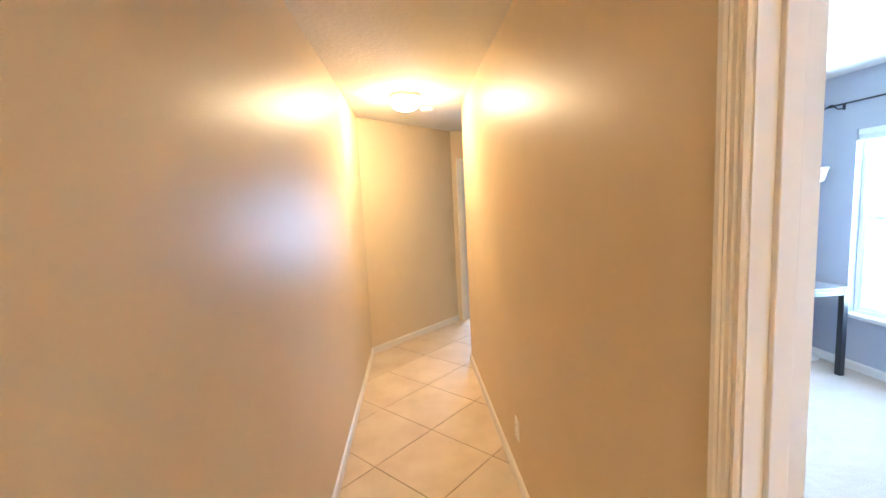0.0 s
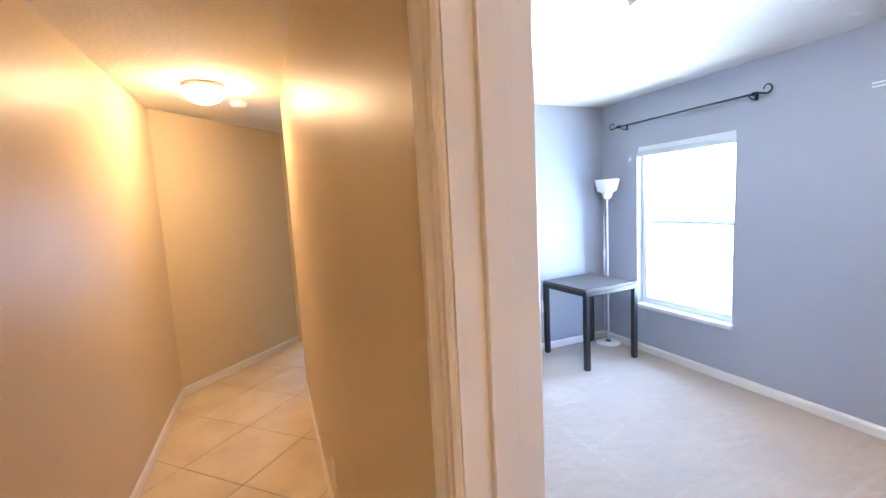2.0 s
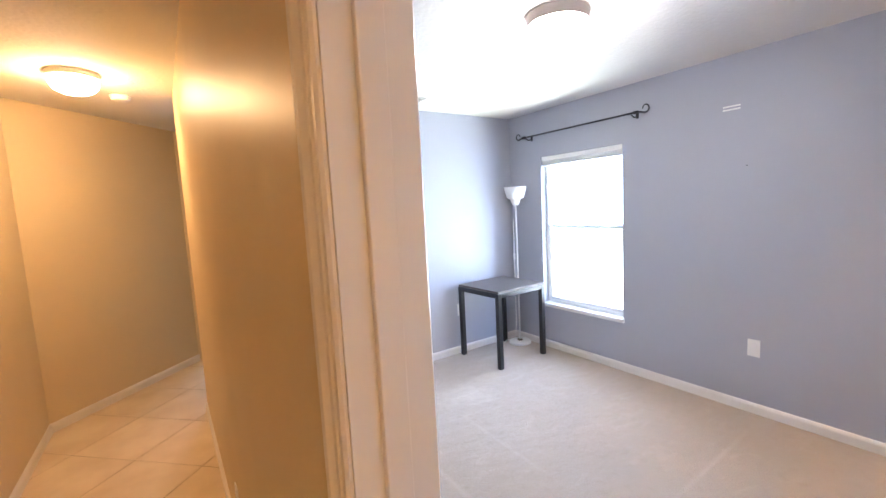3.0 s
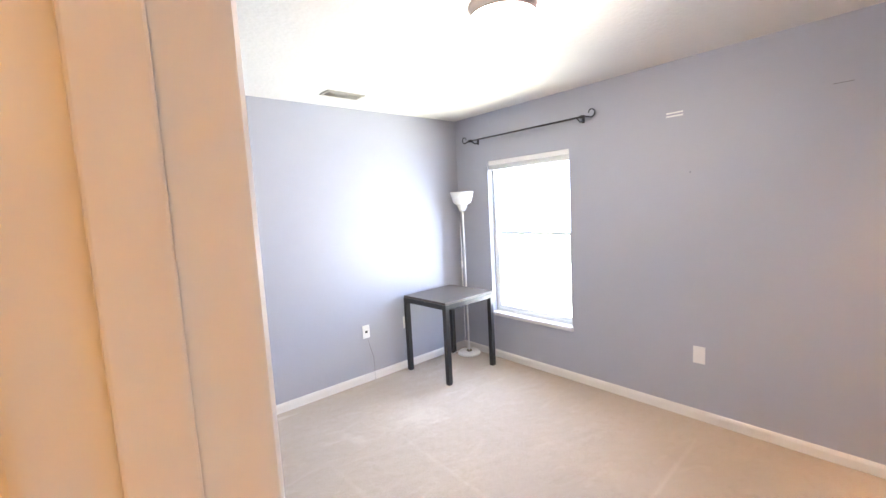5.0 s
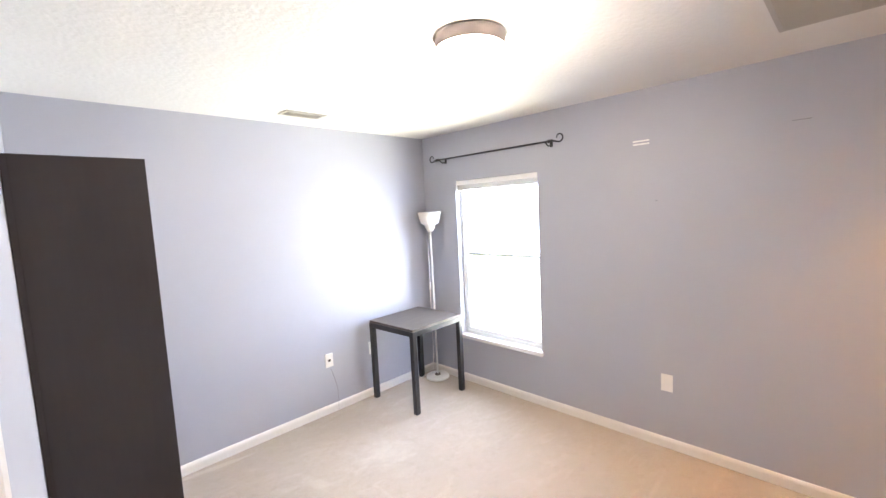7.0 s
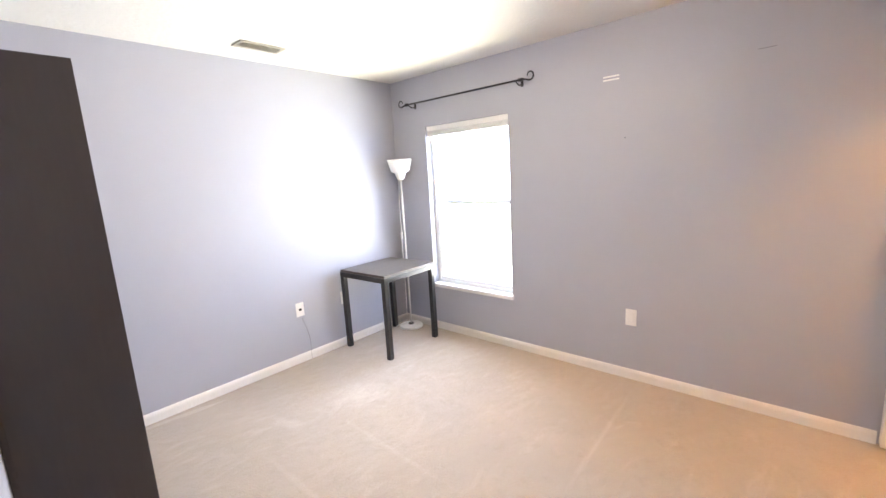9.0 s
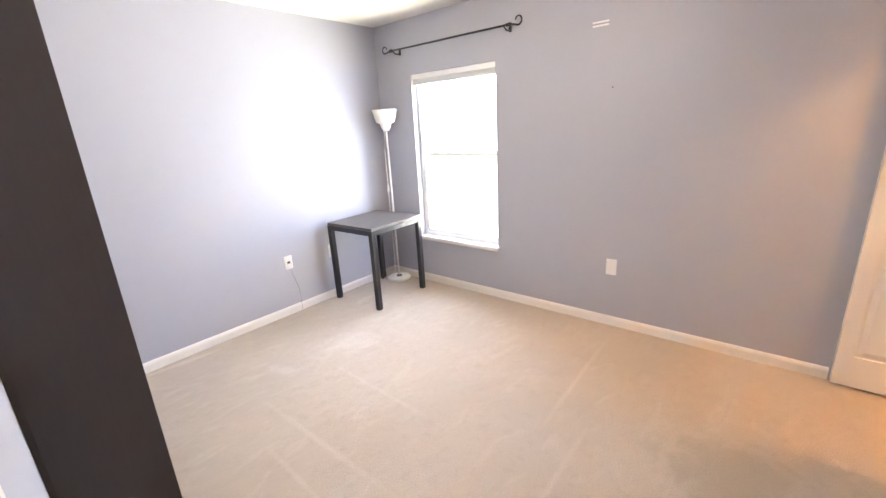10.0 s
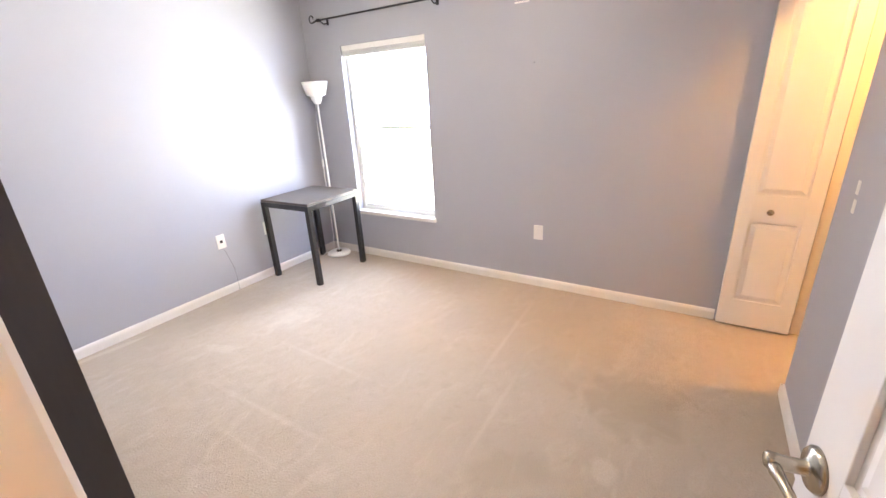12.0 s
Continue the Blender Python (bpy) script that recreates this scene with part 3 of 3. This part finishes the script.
# ---- floor lamp ----
LX, LY = 3.662, 4.14
fl = thing("floor_lamp", "white torchiere floor lamp with a stepped shade, unlit", "floor lamp", m=pose(LX, LY, 0))
part("base", lathe([(0, 0.0), (0.112, 0.0), (0.118, 0.005), (0.118, 0.018), (0.112, 0.026), (0.03, 0.03), (0, 0.03)]), M_WHITE, fl)
part("socket", lathe([(0.03, 0.03), (0.026, 0.042), (0.012, 0.046), (0, 0.046)]), M_NICKEL, fl, "metal socket on the base")
part("pole", tube([(0, 0, 0.04), (0, 0, 0.8), (0, 0, 1.52)], 0.0085, 14), M_WHITE, fl)
part("shade", lathe([(0.0, 1.500), (0.022, 1.500), (0.030, 1.506), (0.046, 1.535), (0.052, 1.560), (0.052, 1.566), (0.088, 1.580), (0.100, 1.62), (0.119, 1.695), (0.116, 1.695),
                     (0.097, 1.62), (0.085, 1.584), (0.049, 1.570), (0.043, 1.54), (0.0, 1.51)]), M_SHADE, fl, "stepped frosted white shade")
cord = tube([(-0.012, 0.012, 1.50), (-0.022, 0.022, 1.30), (-0.021, 0.021, 1.0), (-0.024, 0.022, 0.8), (-0.022, 0.022, 0.5), (-0.024, 0.024, 0.2), (-0.04, 0.035, 0.045), (-0.06, 0.05, 0.034), (-0.10, 0.09, 0.03), (-0.125, 0.11, 0.006)], 0.0035, 8)
cd = part("cord", cord, M_WHITE, fl, "white power cord")
part("switch", box(-0.030, -0.014, 0.013, 0.029, 0.92, 0.99, 0.003), M_WHITE, cd, "inline switch")

# ---- bookcase ----
BX0, BX1, BY0, BY1, BH = RX0 + 0.016, 1.13, 2.80, 3.40, 1.925
bc = thing("bookcase", "tall black-brown empty bookcase against the wall", "bookcase")
part("side_panel", add_box(box(BX0, BX1, BY0, BY0 + 0.024, 0, BH, 0.0015), RX0 + 0.001, BX0 + 0.002, BY0 + 0.0004, BY0 + 0.0236, 0.09, BH - 0.0004), M_BLACK, bc)
part("side_panel", box(BX0, BX1, BY1 - 0.024, BY1, 0, BH, 0.0015), M_BLACK, bc)
part("back_panel", box(BX0, BX0 + 0.006, BY0 + 0.024, BY1 - 0.024, 0.0, BH - 0.001), M_BLACK, bc)
part("plinth", box(BX1 - 0.03, BX1 - 0.012, BY0 + 0.024, BY1 - 0.024, 0, 0.06), M_BLACK, bc)
for z in (0.06, 0.43, 0.80, 1.17, 1.54, BH - 0.022):
    part("shelf", box(BX0 + 0.006, BX1 - 0.003, BY0 + 0.0241, BY1 - 0.0241, z, z + 0.02, 0.001), M_BLACK, bc)

# ---- ceiling fixtures ----
cl = thing("ceiling_light", "round flush ceiling light with a glowing white diffuser", "ceiling light", m=pose(2.24, 2.335, 0))
part("base_plate", lathe([(0, CEIL), (0.140, CEIL), (0.152, CEIL - 0.003), (0.154, CEIL - 0.010), (0.149, CEIL - 0.016), (0.147, CEIL - 0.054), (0, CEIL - 0.054)]), M_CANOPY, cl, "metal canopy darkened for its shaded side")
part("diffuser", lathe([(0.144, CEIL - 0.054), (0.144, CEIL - 0.105), (0.137, CEIL - 0.128), (0.106, CEIL - 0.144), (0, CEIL - 0.150)]), M_ROOM_LAMP, cl, "glowing frosted diffuser")


def dome_light(x, y, glass):
    hl = thing("hall_light", "frosted glass dome light glowing warm on the ceiling", "ceiling light", m=pose(x, y, 0), group="hall lights")
    part("base_plate", lathe([(0, CEIL), (0.128, CEIL), (0.132, CEIL - 0.006), (0.133, CEIL - 0.026), (0.129, CEIL - 0.032), (0.120, CEIL - 0.034), (0, CEIL - 0.034)]), M_WHITE, hl)
    part("dome", lathe([(0.116, CEIL - 0.034), (0.120, CEIL - 0.050), (0.116, CEIL - 0.072), (0.098, CEIL - 0.098), (0.065, CEIL - 0.116), (0.03, CEIL - 0.124), (0, CEIL - 0.126)]), glass, hl, "glowing frosted dome")


dome_light(0.19, 4.26, M_HALL_LAMP)
# unseen rear dome, added as warm fill for the near hall and door jamb
dome_light(0.25, -0.65, M_REAR_FILL_LAMP)
sd = thing("smoke_detector", "round white smoke detector on the hall ceiling", "smoke detector", m=pose(0.385, 4.72, 0))
part("base", lathe([(0, CEIL), (0.066, CEIL), (0.066, CEIL - 0.012), (0, CEIL - 0.012)], steps=32), M_WHITE, sd)
part("cover", lathe([(0.062, CEIL - 0.012), (0.058, CEIL - 0.028), (0.045, CEIL - 0.036), (0, CEIL - 0.037)], steps=32), M_WHITE, sd)
cb = thing("closet_light", "bare warm globe bulb on the closet ceiling", "ceiling light", m=pose(3.2, 0.02, 0))
part("holder", lathe([(0, CEIL), (0.055, CEIL), (0.05, CEIL - 0.03), (0.022, CEIL - 0.05), (0, CEIL - 0.05)], steps=24), M_WHITE, cb)
part("bulb", lathe([(0.02, CEIL - 0.05), (0.03, CEIL - 0.065), (0.055, CEIL - 0.095), (0.062, CEIL - 0.125), (0.052, CEIL - 0.16), (0.028, CEIL - 0.18), (0, CEIL - 0.186)], steps=24), M_CLOSET_LAMP, cb, "glowing bulb")


def grille(name, label, x0, x1, y0, y1, slats, along_x, mid=False):
    g = thing(name, label, "air vent")
    part("backing", box(x0 + 0.012, x1 - 0.012, y0 + 0.012, y1 - 0.012, CEIL - 0.003, CEIL + 0.001), M_BACK, g)
    b = 0.02
    for a in ((x0, x1, y0, y0 + b), (x0, x1, y1 - b, y1), (x0, x0 + b, y0 + b, y1 - b), (x1 - b, x1, y0 + b, y1 - b)):
        part("rim", box(*a, CEIL - 0.009, CEIL, 0.002), M_GRILLE, g)
    for k in range(slats):
        u = (k + 0.5) / slats
        if along_x:
            y = y0 + b + u * (y1 - y0 - 2 * b)
            bm = box(x0 + b, x1 - b, -0.006, 0.006, -0.0008, 0.0008)
            bmesh.ops.transform(bm, matrix=pose(0, y, CEIL - 0.007, 35), verts=bm.verts)
        else:
            x = x0 + b + u * (x1 - x0 - 2 * b)
            bm = box(-0.006, 0.006, y0 + b, y1 - b, -0.0008, 0.0008)
            bmesh.ops.transform(bm, matrix=pose(x, 0, CEIL - 0.007, 0, 35), verts=bm.verts)
        part("slat", bm, M_GRILLE, g)
    if mid:
        part("bar", box(x0 + b, x1 - b, (y0 + y1) / 2 - 0.012, (y0 + y1) / 2 + 0.012, CEIL - 0.0095, CEIL - 0.002, 0.001), M_GRILLE, g)
    return g


grille("supply_vent", "small cream ceiling air vent near the wall", 2.16, 2.47, 3.91, 4.05, 6, True)
grille("return_vent", "large pale return-air grille on the ceiling", 2.81, 3.32, 0.915, 1.42, 32, False, True)


# ---- outlets ----
def wall_plate(label, m, kind_of):
    """A plate in the xz plane facing -y."""
    ob = thing("wall_outlet" if kind_of != "blank" else "wall_plate", label, "outlet" if kind_of != "blank" else "wall plate", group="wall plates")
    ob.matrix_world = m
    part("plate", box(-0.037, 0.037, -0.006, 0.0, -0.06, 0.06, 0.003), M_WHITE, ob)
    if kind_of == "duplex":
        for z in (-0.02, 0.02):
            f = part("socket", box(-0.017, 0.017, -0.0085, -0.006, z - 0.014, z + 0.014, 0.002), M_WHITE, ob)
            for x in (-0.007, 0.007):
                part("slot", box(x - 0.001, x + 0.001, -0.0089, -0.0084, z - 0.003, z + 0.006), M_DARKSLOT, f)
    elif kind_of == "rocker":
        part("insert", box(-0.017, 0.017, -0.0085, -0.006, -0.034, 0.034, 0.002), M_WHITE, ob)
    elif kind_of == "jack":
        part("jack", box(-0.012, 0.012, -0.010, -0.006, -0.010, 0.010, 0.001), M_DARKSLOT, ob, "small dark cable jack")
    return ob


wall_plate("white wall outlet with a dark cable jack", pose(2.565, RY1, 0.463), "jack")
wall_plate("blank white plate on the wall behind the table", pose(3.015, RY1, 0.455), "rocker")
wall_plate("white wall outlet under the nail hole", pose(RX1, 2.022, 0.461, 0, 0, -90), "rocker")
wall_plate("white duplex outlet low on the hallway wall", pose(HX1, 2.845, 0.315, 0, 0, -90), "duplex")
wire = thing("loose_wire", "thin grey wire hanging down to the baseboard", "cable",
             tube([(2.575, RY1 - 0.003, 0.387), (2.60, RY1 - 0.005, 0.30), (2.625, RY1 - 0.006, 0.2), (2.622, RY1 - 0.012, 0.1), (2.618, RY1 - 0.017, 0.07), (2.618, RY1 - 0.018, 0.003)], 0.0011, 6), M_BACK)

# marks left on the walls
for y, z, w in ((2.185, 2.103, 0.105), (2.185, 2.082, 0.105)):
    thing("tape_strip", "torn white adhesive strip stuck on the wall", "tape", box(RX1 - 0.003, RX1, y - w / 2, y + w / 2, z - 0.005, z + 0.005, 0.001), M_WHITE, group="tape strips")
thing("wall_scratch", "thin dark scratch on the grey wall", "scratch", box(RX1 - 0.0012, RX1, 1.325, 1.405, 2.094, 2.0965), M_BACK)
nail = lathe([(0, 0), (0.004, 0.0), (0.004, 0.002), (0.002, 0.003), (0.002, 0.012), (0, 0.012)], steps=10)
bmesh.ops.transform(nail, matrix=pose(RX1 - 0.012, 2.085, 1.70, 0, 90, 0), verts=nail.verts)
thing("nail", "small dark nail in the grey wall", "nail", nail, M_DARKSLOT)
for x, z in ((2.862, 1.115), (2.852, 1.045)):
    thing("paint_chip", "pale chipped paint patch on the grey wall", "paint chip", box(x - 0.018, x + 0.018, RY0, RY0 + 0.0012, z - 0.026, z + 0.026, 0.0005), M_WHITE, group="paint chips")

# ---- hall tiles, laid on the diagonal ----
TS, GAP = 0.505, 0.005
hall_floor = structure("floor_hall", "cream ceramic tiles laid diagonally with thin grout", "tiled floor", box(HX0 - 0.1, HX1 + 0.075, -1.6, 7.9, -0.0115, -0.003), M_GROUT)


def clip(poly, axis, limit, keep_low):
    out = []
    for p, q in zip(poly, poly[1:] + poly[:1]):
        a, c = (p[axis] <= limit) == keep_low, (q[axis] <= limit) == keep_low
        if a:
            out.append(p)
        if a != c:
            u = (limit - p[axis]) / (q[axis] - p[axis])
            out.append((p[0] + u * (q[0] - p[0]), p[1] + u * (q[1] - p[1])))
    return out


for i in range(-14, 15):
    for j in range(-14, 15):
        cx, cy = 0.24 + (i + j + 1) * TS * s, 3.46 + (j - i) * TS * s
        r = (TS - GAP) * s
        poly = [(cx + r, cy), (cx, cy + r), (cx - r, cy), (cx, cy - r)]
        for axis, limit, low in ((0, HX0 - 0.06, False), (1, -1.55, False), (1, HALL_END + 0.055, True), (0, HX1 + 0.07 if cy < 4.6 else 2.4, True)):
            poly = clip(poly, axis, limit, low) if len(poly) > 2 else []
        if len(poly) < 3:
            continue
        bm = bmesh.new()
        top = [bm.verts.new((x, y, 0)) for x, y in poly]
        mx, my = sum(p[0] for p in poly) / len(poly), sum(p[1] for p in poly) / len(poly)
        for v in top:
            v.co.x -= 0.0015 * math.copysign(1, v.co.x - mx)
            v.co.y -= 0.0015 * math.copysign(1, v.co.y - my)
        low = [bm.verts.new((x, y, -0.0025)) for x, y in poly]
        n = len(poly)
        bm.faces.new(top)
        for k in range(n):
            bm.faces.new((low[k], low[(k + 1) % n], top[(k + 1) % n], top[k]))
        bmesh.ops.recalc_face_normals(bm, faces=bm.faces)
        part("tile", bm, M_TILE, hall_floor)
